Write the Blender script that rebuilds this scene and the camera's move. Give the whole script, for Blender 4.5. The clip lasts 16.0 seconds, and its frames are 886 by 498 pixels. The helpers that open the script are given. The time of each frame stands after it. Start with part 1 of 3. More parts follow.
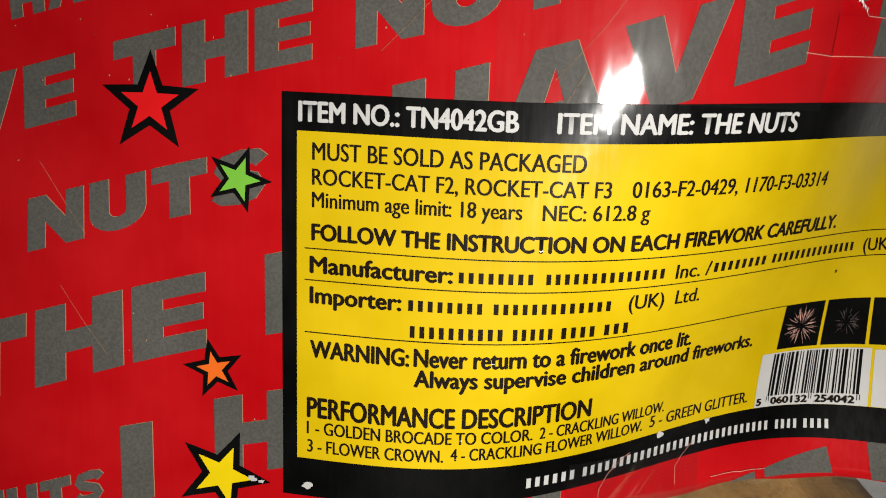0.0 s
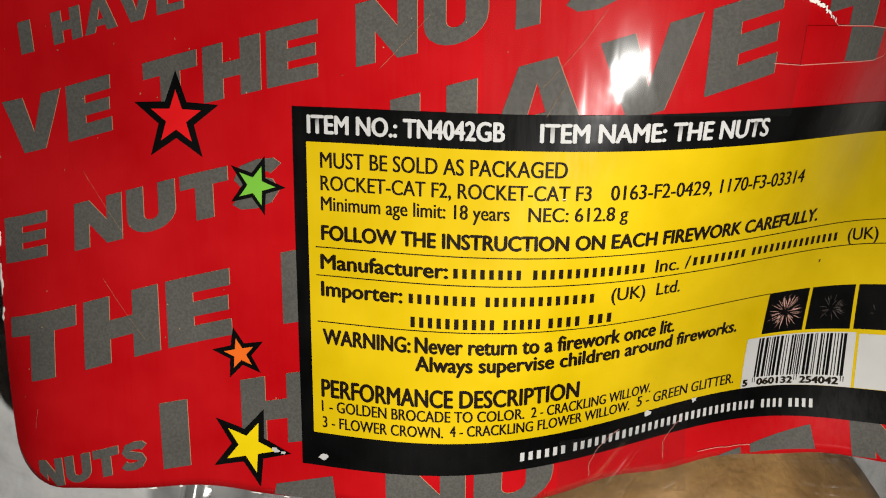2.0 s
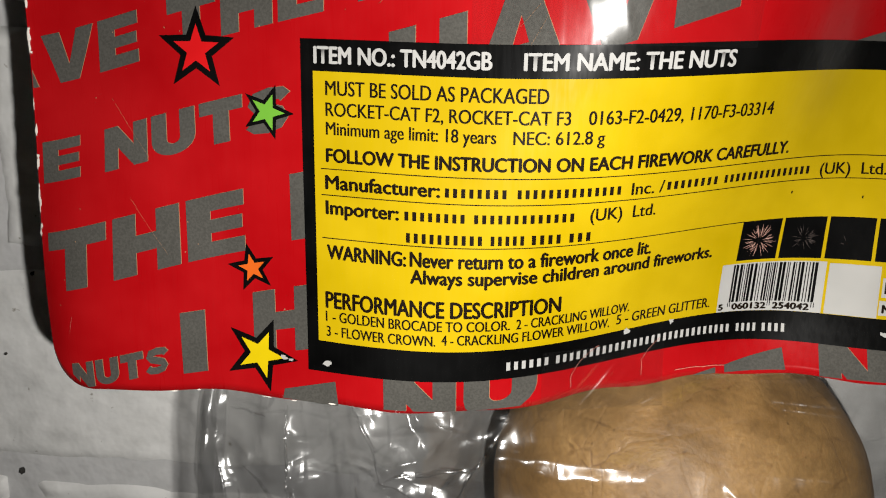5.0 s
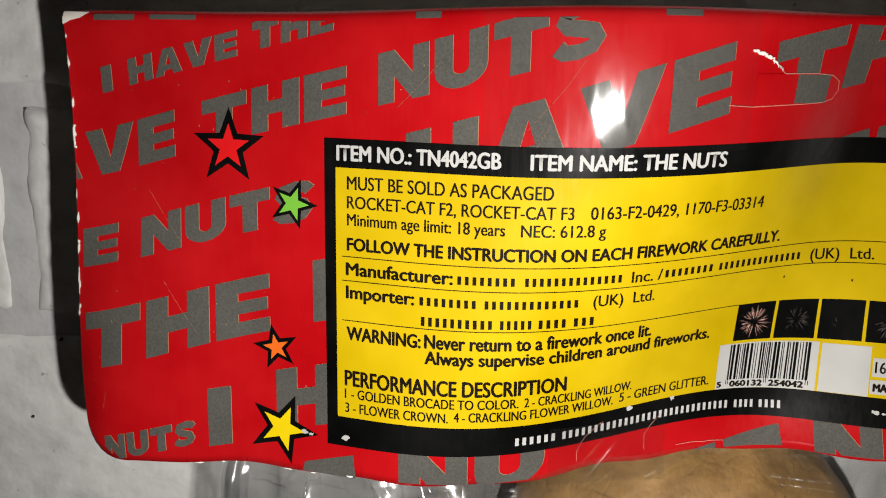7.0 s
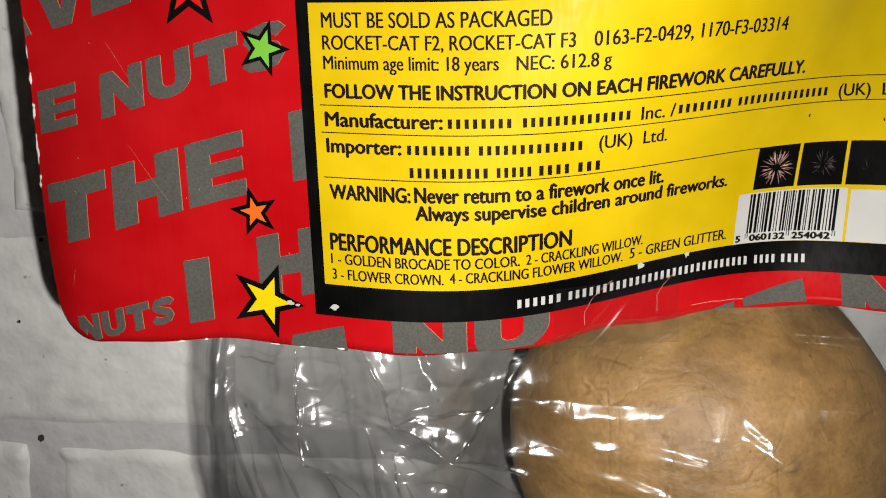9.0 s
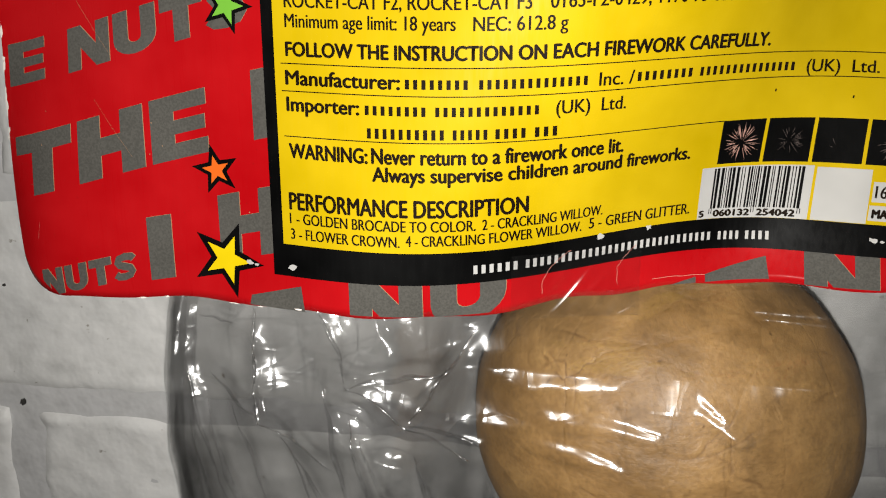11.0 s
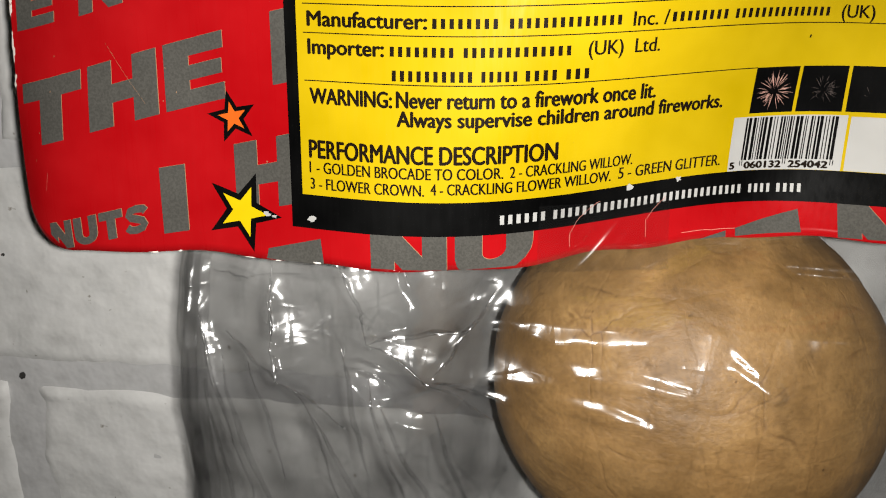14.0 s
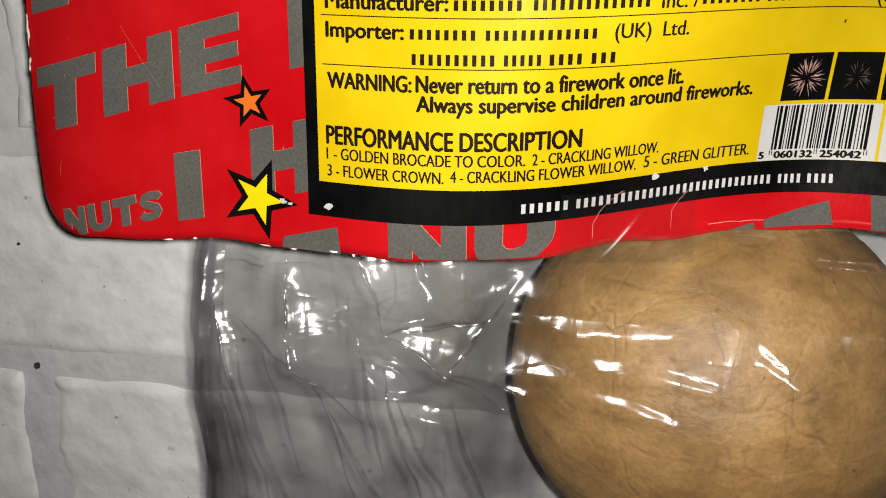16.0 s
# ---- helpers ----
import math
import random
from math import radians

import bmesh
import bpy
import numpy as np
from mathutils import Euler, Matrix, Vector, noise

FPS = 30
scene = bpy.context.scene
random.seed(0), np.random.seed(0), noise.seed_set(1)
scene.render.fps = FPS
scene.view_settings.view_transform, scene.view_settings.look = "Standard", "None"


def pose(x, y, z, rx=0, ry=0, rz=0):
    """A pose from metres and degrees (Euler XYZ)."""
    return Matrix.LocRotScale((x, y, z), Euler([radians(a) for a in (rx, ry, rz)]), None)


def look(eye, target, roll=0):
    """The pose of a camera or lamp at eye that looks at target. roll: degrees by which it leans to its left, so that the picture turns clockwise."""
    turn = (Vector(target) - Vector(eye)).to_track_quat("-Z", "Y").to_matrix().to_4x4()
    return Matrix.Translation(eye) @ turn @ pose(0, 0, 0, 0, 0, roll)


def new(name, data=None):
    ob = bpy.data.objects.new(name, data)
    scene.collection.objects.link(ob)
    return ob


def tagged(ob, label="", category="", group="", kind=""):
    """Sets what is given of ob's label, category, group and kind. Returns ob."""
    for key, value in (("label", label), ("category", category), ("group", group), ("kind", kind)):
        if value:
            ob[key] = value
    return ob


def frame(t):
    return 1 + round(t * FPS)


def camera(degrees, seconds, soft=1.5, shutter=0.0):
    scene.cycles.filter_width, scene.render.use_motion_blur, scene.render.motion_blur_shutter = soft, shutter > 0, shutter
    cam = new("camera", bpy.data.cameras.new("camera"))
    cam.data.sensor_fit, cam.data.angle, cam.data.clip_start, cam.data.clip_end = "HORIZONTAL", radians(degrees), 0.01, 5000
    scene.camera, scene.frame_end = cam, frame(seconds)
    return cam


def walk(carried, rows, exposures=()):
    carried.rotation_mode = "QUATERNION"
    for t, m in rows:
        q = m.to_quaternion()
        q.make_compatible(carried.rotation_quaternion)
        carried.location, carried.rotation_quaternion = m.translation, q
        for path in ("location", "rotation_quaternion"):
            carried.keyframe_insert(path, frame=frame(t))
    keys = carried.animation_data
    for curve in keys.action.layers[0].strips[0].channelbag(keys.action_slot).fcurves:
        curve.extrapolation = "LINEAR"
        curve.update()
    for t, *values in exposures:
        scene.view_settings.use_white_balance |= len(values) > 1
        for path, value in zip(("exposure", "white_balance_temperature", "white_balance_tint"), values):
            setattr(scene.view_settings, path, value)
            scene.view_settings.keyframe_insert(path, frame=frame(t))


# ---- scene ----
cam = camera(58.6, 16.0, soft=1.1)
METRES, EYE = 0.2, 1.4
ROWS = [
    (0.0, 0.0, 0.0, 0.0, 0.28, -9.12, -1.77),
    (0.5, 0.0239, -0.0175, 0.0351, 0.84, -9.75, -1.75),
    (1.0, 0.0681, -0.0322, 0.0523, 1.8, -10.47, -1.05),
    (1.5, 0.0617, -0.0545, 0.0548, 3.07, -11.21, -0.88),
    (2.0, 0.0544, -0.0621, 0.0487, 3.91, -12.01, -0.63),
    (2.5, 0.0653, -0.069, 0.0443, 4.54, -12.96, -0.06),
    (3.0, 0.071, -0.0983, 0.0474, 4.78, -13.31, -0.1),
    (3.5, 0.1029, -0.1225, 0.0666, 4.71, -13.14, 0.06),
    (4.0, 0.1151, -0.1409, 0.0556, 4.79, -13.22, -0.05),
    (4.2, 0.1208, -0.1354, 0.0403, 4.92, -13.35, -0.19),
    (6.3, 0.0538, -0.1977, -0.0124, 7.64, -11.60, -1.84),
    (6.5, 0.0677, -0.2043, -0.0073, 7.54, -10.96, -1.67),
    (7.0, 0.1001, -0.1978, 0.0596, 6.74, -10.12, -1.0),
    (7.5, 0.0762, -0.1859, 0.0477, 6.07, -11.04, -0.44),
    (8.0, 0.0957, -0.1434, -0.0341, 5.99, -13.16, 0.43),
    (8.5, 0.0897, -0.1363, -0.0439, 6.36, -14.66, 1.12),
    (9.0, 0.1103, -0.1333, -0.0523, 6.81, -14.79, 1.09),
    (9.5, 0.1165, -0.1114, -0.0687, 7.0, -15.0, 0.59),
    (11.8, 0.2199, -0.1468, -0.0934, 9.08, -14.70, -0.79),
    (12.0, 0.2248, -0.1476, -0.0859, 9.11, -14.95, -0.8),
    (12.5, 0.2224, -0.1468, -0.0931, 9.16, -14.76, -0.74),
    (13.0, 0.1981, -0.0846, -0.1203, 8.66, -14.64, -0.22),
    (13.5, 0.1648, -0.1156, -0.1445, 8.05, -14.79, -0.33),
    (14.0, 0.1389, -0.1255, -0.1508, 7.84, -14.96, -0.7),
    (14.5, 0.1361, -0.1278, -0.1569, 7.97, -15.14, -0.84),
    (15.0, 0.1191, -0.1026, -0.1724, 8.66, -15.34, -1.33),
    (15.5, 0.1254, -0.0966, -0.1694, 9.06, -15.24, -1.29),
    (16.0, 0.1322, -0.1075, -0.1662, 9.04, -15.09, -0.9),
]
walk(cam, [(t, pose(0, 0, EYE) @ pose(METRES * x, METRES * y, METRES * z, 90 + pitch, roll, yaw)) for t, x, y, z, yaw, pitch, roll in ROWS],
     exposures=[(0.0, -0.12), (4.2, -0.1), (7.0, 0.0), (9.0, 0.08), (12.5, 0.05), (16.0, 0.2)])

# ---- light: a dark store room, lit by the small white lamp beside the lens ----
world = bpy.data.worlds.new("world")
world.use_nodes = True
world.node_tree.nodes["Background"].inputs[0].default_value = (0.9, 0.95, 1.0, 1)
world.node_tree.nodes["Background"].inputs[1].default_value = 0.008
scene.world = world
lamp = new("torch", bpy.data.lights.new("torch", "AREA"))
lamp.data.shape, lamp.data.size, lamp.data.energy, lamp.data.color = "DISK", 0.004, 0.715, (1.0, 0.97, 0.92)
lamp.matrix_world = look((0.0365, -0.031, 1.372), (0.012, 0.15, 1.338))


# ---- materials ----
def material(name, color, rough=0.5, metal=0.0, spec=0.5, coat=0.0, coat_rough=0.05):
    m = bpy.data.materials.new(name)
    m.use_nodes = True
    b = m.node_tree.nodes["Principled BSDF"]
    b.inputs["Base Color"].default_value = (*color, 1)
    b.inputs["Roughness"].default_value = rough
    b.inputs["Metallic"].default_value = metal
    b.inputs["Specular IOR Level"].default_value = spec
    b.inputs["Coat Weight"].default_value = coat
    b.inputs["Coat Roughness"].default_value = coat_rough
    return m


def node(m, kind, **inputs):
    n = m.node_tree.nodes.new(kind)
    for key, value in inputs.items():
        n.inputs[key.replace("_", " ")].default_value = value
    return n


def link(m, a, b):
    m.node_tree.links.new(a, b)


def coords(m, stretch=(1, 1, 1), turn=(0, 0, 0)):
    c = m.node_tree.nodes.new("ShaderNodeTexCoord")
    p = m.node_tree.nodes.new("ShaderNodeMapping")
    p.inputs["Scale"].default_value = stretch
    p.inputs["Rotation"].default_value = turn
    link(m, c.outputs["Object"], p.inputs["Vector"])
    return p.outputs["Vector"]


def noise_tex(m, vec, scale, detail=4.0, rough=0.55):
    n = node(m, "ShaderNodeTexNoise", Scale=scale, Detail=detail, Roughness=rough)
    link(m, vec, n.inputs["Vector"])
    return n.outputs["Fac"]


def ramp(m, fac, stops):
    n = m.node_tree.nodes.new("ShaderNodeValToRGB")
    e = n.color_ramp.elements
    while len(e) < len(stops):
        e.new(0.5)
    for k, (at, col) in enumerate(stops):
        e[k].position, e[k].color = at, (*col, 1) if len(col) == 3 else col
    link(m, fac, n.inputs["Fac"])
    return n.outputs["Color"]


def mix(m, fac, a, b, kind="MIX"):
    n = m.node_tree.nodes.new("ShaderNodeMix")
    n.data_type, n.blend_type = "RGBA", kind
    for sock, val in ((n.inputs[0], fac), (n.inputs[6], a), (n.inputs[7], b)):
        if isinstance(val, (int, float)):
            sock.default_value = val
        elif isinstance(val, tuple):
            sock.default_value = (*val, 1)
        else:
            link(m, val, sock)
    return n.outputs[2]


def bump(m, height, strength, distance, below=None):
    n = node(m, "ShaderNodeBump", Strength=strength, Distance=distance)
    link(m, height, n.inputs["Height"])
    if below is not None:
        link(m, below, n.inputs["Normal"])
    return n.outputs["Normal"]


def shader(m):
    return m.node_tree.nodes["Principled BSDF"]


def print_ink(name, color, rough=0.22, coat=0.6, speckle=0.06, grain=0.0):
    """Ink on coated board: colour with faint mottling, fine scratches in the gloss."""
    m = material(name, color, rough, spec=0.05, coat=min(1.0, coat * 1.5), coat_rough=0.075)
    v = coords(m)
    big = noise_tex(m, v, 45.0, 3.0)
    fine = noise_tex(m, v, 1800.0, 2.0, 0.7)
    dark = tuple(c * (1 - 2.2 * speckle) for c in color)
    lite = tuple(min(1.0, c * (1 + speckle) + 0.004) for c in color)
    col = ramp(m, big, [(0.3, dark), (0.7, lite)])
    if grain:
        g = ramp(m, fine, [(0.38, (1 - grain,) * 3), (0.62, (1 + grain,) * 3)])
        col = mix(m, 1.0, col, g, "MULTIPLY")
    link(m, col, shader(m).inputs["Base Color"])
    scratch = noise_tex(m, coords(m, (900, 900, 60), (0, 0.5, 0)), 1.0, 2.0, 0.6)
    link(m, ramp(m, scratch, [(0.35, (rough * 1.2,) * 3), (0.7, (rough * 2.0,) * 3)]), shader(m).inputs["Roughness"])
    wav = noise_tex(m, v, 130.0, 2.0)
    n1 = bump(m, wav, 0.2, 0.0005)
    n2 = bump(m, scratch, 0.05, 0.0002, n1)
    link(m, n2, shader(m).inputs["Normal"])
    link(m, n1, shader(m).inputs["Coat Normal"])
    return m


RED = print_ink("red_ink", (0.385, 0.0024, 0.0047))
GREY = print_ink("grey_ink", (0.074, 0.071, 0.063), 0.36, 0.3, grain=0.14)
RIM = print_ink("pale_rim", (0.36, 0.2, 0.11), 0.3, 0.3)
BLACK = print_ink("black_ink", (0.0016, 0.0016, 0.0016), 0.22)
YELLOW = print_ink("yellow_ink", (0.505, 0.347, 0.0016), 0.3, 0.45)
TEXT = print_ink("text_ink", (0.008, 0.004, 0.0015), 0.35, 0.3)
WHITE = print_ink("white_print", (0.44, 0.435, 0.42), 0.3, 0.4)
STAR_RED = print_ink("star_red", (0.62, 0.008, 0.01))
GREEN = print_ink("star_green", (0.15, 0.4, 0.04))
ORANGE = print_ink("star_orange", (0.66, 0.12, 0.012))
STAR_YELLOW = print_ink("star_yellow", (0.68, 0.5, 0.003))
BOARD = material("worn_board", (0.74, 0.68, 0.62), 0.85)
PALE = print_ink("pale_cut", (0.5, 0.2, 0.16), 0.5, 0.1)
SPARK = print_ink("spark_print", (0.55, 0.32, 0.26), 0.3)
FAINT = print_ink("faint_print", (0.075, 0.06, 0.055), 0.3)


def wall_paint(name="wall_paint", joint_shade=1.0):
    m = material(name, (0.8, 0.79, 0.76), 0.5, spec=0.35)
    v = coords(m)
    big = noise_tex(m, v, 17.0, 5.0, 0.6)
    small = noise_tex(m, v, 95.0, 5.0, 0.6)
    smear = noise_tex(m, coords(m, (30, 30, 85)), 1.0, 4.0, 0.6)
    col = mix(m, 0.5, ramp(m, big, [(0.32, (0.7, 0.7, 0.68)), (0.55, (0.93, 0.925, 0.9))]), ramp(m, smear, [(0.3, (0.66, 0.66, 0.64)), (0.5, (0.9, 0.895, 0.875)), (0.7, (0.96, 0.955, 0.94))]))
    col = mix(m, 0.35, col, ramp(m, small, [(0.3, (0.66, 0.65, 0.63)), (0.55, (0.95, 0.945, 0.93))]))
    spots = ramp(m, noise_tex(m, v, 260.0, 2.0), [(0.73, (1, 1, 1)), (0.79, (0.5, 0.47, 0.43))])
    # a factor below 1 puts the recess shade of the joints into the paint colour
    col = mix(m, 1.0, mix(m, 1.0, col, spots, "MULTIPLY"), (joint_shade, joint_shade, min(1, joint_shade * 1.02)), "MULTIPLY")
    link(m, col, shader(m).inputs["Base Color"])
    n1 = bump(m, big, 0.55, 0.006)
    n2 = bump(m, small, 0.08, 0.001, n1)
    link(m, bump(m, smear, 0.14, 0.0014, n2), shader(m).inputs["Normal"])
    return m


def bent_coords(m, stretch, turn, scale, amount):
    """Object coordinates pushed about by noise, so that lines wander."""
    v = coords(m, stretch, turn)
    nz = node(m, "ShaderNodeTexNoise", Scale=scale, Detail=3.0)
    link(m, v, nz.inputs["Vector"])
    half = m.node_tree.nodes.new("ShaderNodeVectorMath")
    half.operation = "SCALE"
    half.inputs["Scale"].default_value = amount
    bent = m.node_tree.nodes.new("ShaderNodeVectorMath")
    bent.operation = "ADD"
    link(m, nz.outputs["Color"], half.inputs[0])
    link(m, v, bent.inputs[0])
    link(m, half.outputs[0], bent.inputs[1])
    return bent.outputs[0]


def cell_edge(m, vec, scale=1.0):
    n = node(m, "ShaderNodeTexVoronoi", Scale=scale)
    n.feature = "DISTANCE_TO_EDGE"
    link(m, vec, n.inputs["Vector"])
    return n.outputs["Distance"]


def kraft_paper():
    m = material("kraft_paper", (0.33, 0.19, 0.085), 0.58, spec=0.8)
    v = coords(m)
    stain = noise_tex(m, v, 32.0, 4.0, 0.55)
    patch = noise_tex(m, coords(m, (70, 70, 110), (0, 0.2, 0)), 1.0, 5.0, 0.65)
    grain = noise_tex(m, v, 900.0, 3.0, 0.7)
    col = mix(m, 0.5, ramp(m, stain, [(0.3, (0.245, 0.128, 0.034)), (0.5, (0.36, 0.203, 0.067)), (0.7, (0.45, 0.27, 0.1))]),
              ramp(m, patch, [(0.3, (0.25, 0.133, 0.037)), (0.5, (0.365, 0.207, 0.07)), (0.72, (0.44, 0.262, 0.094))]))
    col = mix(m, 1.0, col, ramp(m, grain, [(0.34, (0.84, 0.82, 0.8)), (0.6, (1.08, 1.08, 1.08))]), "MULTIPLY")
    fleck = ramp(m, noise_tex(m, v, 480.0, 1.0), [(0.77, (1, 1, 1)), (0.82, (0.45, 0.4, 0.35))])
    col = mix(m, 1.0, col, fleck, "MULTIPLY")
    heights = None
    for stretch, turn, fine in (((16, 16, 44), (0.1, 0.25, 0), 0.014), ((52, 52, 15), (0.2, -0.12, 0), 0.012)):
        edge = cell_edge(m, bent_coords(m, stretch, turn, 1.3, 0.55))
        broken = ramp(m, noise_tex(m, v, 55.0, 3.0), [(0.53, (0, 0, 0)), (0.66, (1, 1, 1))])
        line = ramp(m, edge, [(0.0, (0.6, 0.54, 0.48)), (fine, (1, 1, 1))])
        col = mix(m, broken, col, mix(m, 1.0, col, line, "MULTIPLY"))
        heights = bump(m, ramp(m, edge, [(0.0, (0, 0, 0)), (fine * 2.5, (1, 1, 1))]), 0.16, 0.0004, heights)
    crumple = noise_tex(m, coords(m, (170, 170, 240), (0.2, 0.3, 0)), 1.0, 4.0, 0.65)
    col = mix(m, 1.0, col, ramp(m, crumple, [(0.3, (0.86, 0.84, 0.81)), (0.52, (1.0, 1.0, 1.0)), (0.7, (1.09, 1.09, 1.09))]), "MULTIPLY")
    link(m, col, shader(m).inputs["Base Color"])
    n2 = bump(m, crumple, 0.35, 0.0009, bump(m, patch, 0.4, 0.002, heights))
    link(m, bump(m, grain, 0.22, 0.0002, n2), shader(m).inputs["Normal"])
    return m


def clear_film(name="clear_film", clearness=0.855, dust=0.005, shine=0.18, glint=0.06, creased=True):
    """Thin clear plastic: lets most light through and glints. Uneven refracted light is put into its colour, darker
    along creases.
    """
    m = bpy.data.materials.new(name)
    m.use_nodes = True
    t = m.node_tree
    t.nodes.remove(t.nodes["Principled BSDF"])
    out = t.nodes["Material Output"]
    clear = node(m, "ShaderNodeBsdfTransparent")
    clear.inputs["Color"].default_value = (clearness, clearness, clearness, 1)
    gloss = node(m, "ShaderNodeBsdfGlossy", Roughness=shine)
    gloss.inputs["Color"].default_value = (1, 1, 1, 1)
    haze = node(m, "ShaderNodeBsdfDiffuse")
    haze.inputs["Color"].default_value = (0.5, 0.5, 0.5, 1)
    v = coords(m)
    normal = bump(m, noise_tex(m, v, 60.0, 1.0), 0.06, 0.002)
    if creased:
        # mottled refracted light and dark crease lines, put into the transmission colour
        light_mottle = ramp(m, noise_tex(m, coords(m, (60, 60, 34), (0, 0.5, 0)), 1.0, 4.0, 0.6), [(0.3, (clearness - 0.13,) * 3), (0.68, (min(1, clearness + 0.07),) * 3)])
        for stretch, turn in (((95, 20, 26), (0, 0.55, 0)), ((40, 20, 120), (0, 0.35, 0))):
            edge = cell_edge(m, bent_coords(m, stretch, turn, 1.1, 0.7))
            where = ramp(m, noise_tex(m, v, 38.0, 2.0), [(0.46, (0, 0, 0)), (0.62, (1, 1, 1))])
            light_mottle = mix(m, where, light_mottle, mix(m, 1.0, light_mottle, ramp(m, edge, [(0.0, (0.88,) * 3), (0.035, (1, 1, 1))]), "MULTIPLY"))
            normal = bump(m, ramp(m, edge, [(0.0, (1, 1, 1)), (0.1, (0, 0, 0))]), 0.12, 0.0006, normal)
        link(m, light_mottle, clear.inputs["Color"])
    link(m, normal, gloss.inputs["Normal"])
    face = node(m, "ShaderNodeLayerWeight", Blend=0.5)
    fres = node(m, "ShaderNodeMapRange")
    for key, value in (("From Min", 0.0), ("From Max", 1.0), ("To Min", glint), ("To Max", 0.85)):
        fres.inputs[key].default_value = value
    power = node(m, "ShaderNodeMath")
    power.operation = "POWER"
    power.inputs[1].default_value = 2.6
    link(m, face.outputs["Facing"], power.inputs[0])
    link(m, power.outputs[0], fres.inputs["Value"])
    a = t.nodes.new("ShaderNodeMixShader")
    a.inputs[0].default_value = dust
    b = t.nodes.new("ShaderNodeMixShader")
    link(m, clear.outputs[0], a.inputs[1])
    link(m, haze.outputs[0], a.inputs[2])
    link(m, fres.outputs[0], b.inputs[0])
    link(m, a.outputs[0], b.inputs[1])
    link(m, gloss.outputs[0], b.inputs[2])
    link(m, b.outputs[0], out.inputs["Surface"])
    return m


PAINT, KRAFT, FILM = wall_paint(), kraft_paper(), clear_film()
TAPE = clear_film("clear_tape", 0.985, 0.004, 0.12, 0.035, False)
LAP = clear_film("clear_lap", 0.97, 0.004, 0.17, 0.06, False)
DARK = material("dark_pit", (0.03, 0.028, 0.025), 0.8)
CONCRETE = material("concrete", (0.3, 0.29, 0.27), 0.85)
link(CONCRETE, ramp(CONCRETE, noise_tex(CONCRETE, coords(CONCRETE), 9.0, 6.0), [(0.3, (0.22, 0.21, 0.2)), (0.7, (0.36, 0.35, 0.33))]), shader(CONCRETE).inputs["Base Color"])
PLASTER = material("dim_plaster", (0.4, 0.39, 0.37), 0.9)
link(PLASTER, ramp(PLASTER, noise_tex(PLASTER, coords(PLASTER), 5.0, 6.0), [(0.3, (0.33, 0.32, 0.3)), (0.7, (0.44, 0.43, 0.41))]), shader(PLASTER).inputs["Base Color"])


# ---- mesh helpers ----
def mesh_object(name, verts, faces, mats, parent=None, label="", smooth=False, slots=None):
    me = bpy.data.meshes.new(name)
    me.from_pydata([tuple(p) for p in verts], [], faces)
    for mt in mats:
        me.materials.append(mt)
    if slots is not None:
        me.polygons.foreach_set("material_index", slots)
    if smooth:
        me.polygons.foreach_set("use_smooth", [True] * len(me.polygons))
    me.update()
    ob = new(name, me)
    ob.parent = parent
    return tagged(ob, label) if label else ob


def box(name, lo, hi, mat, parent=None, label=""):
    (a, b, c), (d, e, f) = lo, hi
    v = [(a, b, c), (d, b, c), (d, e, c), (a, e, c), (a, b, f), (d, b, f), (d, e, f), (a, e, f)]
    q = [(0, 3, 2, 1), (4, 5, 6, 7), (0, 1, 5, 4), (1, 2, 6, 5), (2, 3, 7, 6), (3, 0, 4, 7)]
    return mesh_object(name, v, q, [mat], parent, label)


# ---- the room ----
WALL_Y = 0.233
tagged(box("floor", (-1.6, -2.6, -0.1), (1.8, WALL_Y + 0.11, 0.0), CONCRETE), "bare grey concrete floor of a dark store room", "floor", kind="structure")
tagged(box("ceiling", (-1.6, -2.6, 2.4), (1.8, WALL_Y + 0.11, 2.5), PLASTER), "plain dim plaster ceiling", "ceiling", kind="structure")
tagged(box("wall_west", (-1.7, -2.6, 0.0), (-1.6, WALL_Y + 0.11, 2.4), PLASTER), "plain plastered side wall", "wall", kind="structure")
tagged(box("wall_east", (1.8, -2.6, 0.0), (1.9, WALL_Y + 0.11, 2.4), PLASTER), "plain plastered side wall", "wall", kind="structure")
tagged(box("wall_south", (-1.6, -2.7, 0.0), (1.8, -2.6, 2.4), PLASTER), "plain plastered wall behind the viewer", "wall", kind="structure")
# joints take a darker copy of the paint, with recess shade in its colour
brick_wall = tagged(box("wall_north", (-1.6, WALL_Y + 0.0019, 0.0), (1.8, WALL_Y + 0.11, 2.4), wall_paint("shaded_joint_paint", 0.8)), "white-painted brick wall with thick uneven paint over shallow joints", "wall", kind="structure")

# ---- the card: a bowed sheet, laid out flat in millimetres (u along, v up) ----
BOW = np.array([151007, -4765, -2270, 1650, 9230, -5425, -5182, 1929, 6383, -2234, -1963, 2270, -895, 368, 445, 744,
                -2382, -5595, 3933, 3850, -1768, -4517, 1664, 2474, 1199, -4094, 1267, 3630, -80, -131, -580, 859]).reshape(8, 4) * 1e-6
SAG = np.array([-1608, 1957, -213, -28, -2259, 2969, -700, 101, -1161, 1714, -470, 352, 401, 1, -466, 16,
                300, -22, -43, -91, 181, 151, -337, -197, -532, 658, 142, 25]).reshape(7, 4) * 1e-6


def wave(table, x, z):
    a = np.clip((np.asarray(x, float) - 0.0125) / 0.1225, -1, 1)
    b = np.clip((np.asarray(z, float) - 1.375) / 0.065, -1, 1)
    return np.polynomial.chebyshev.chebval2d(a, b, table)


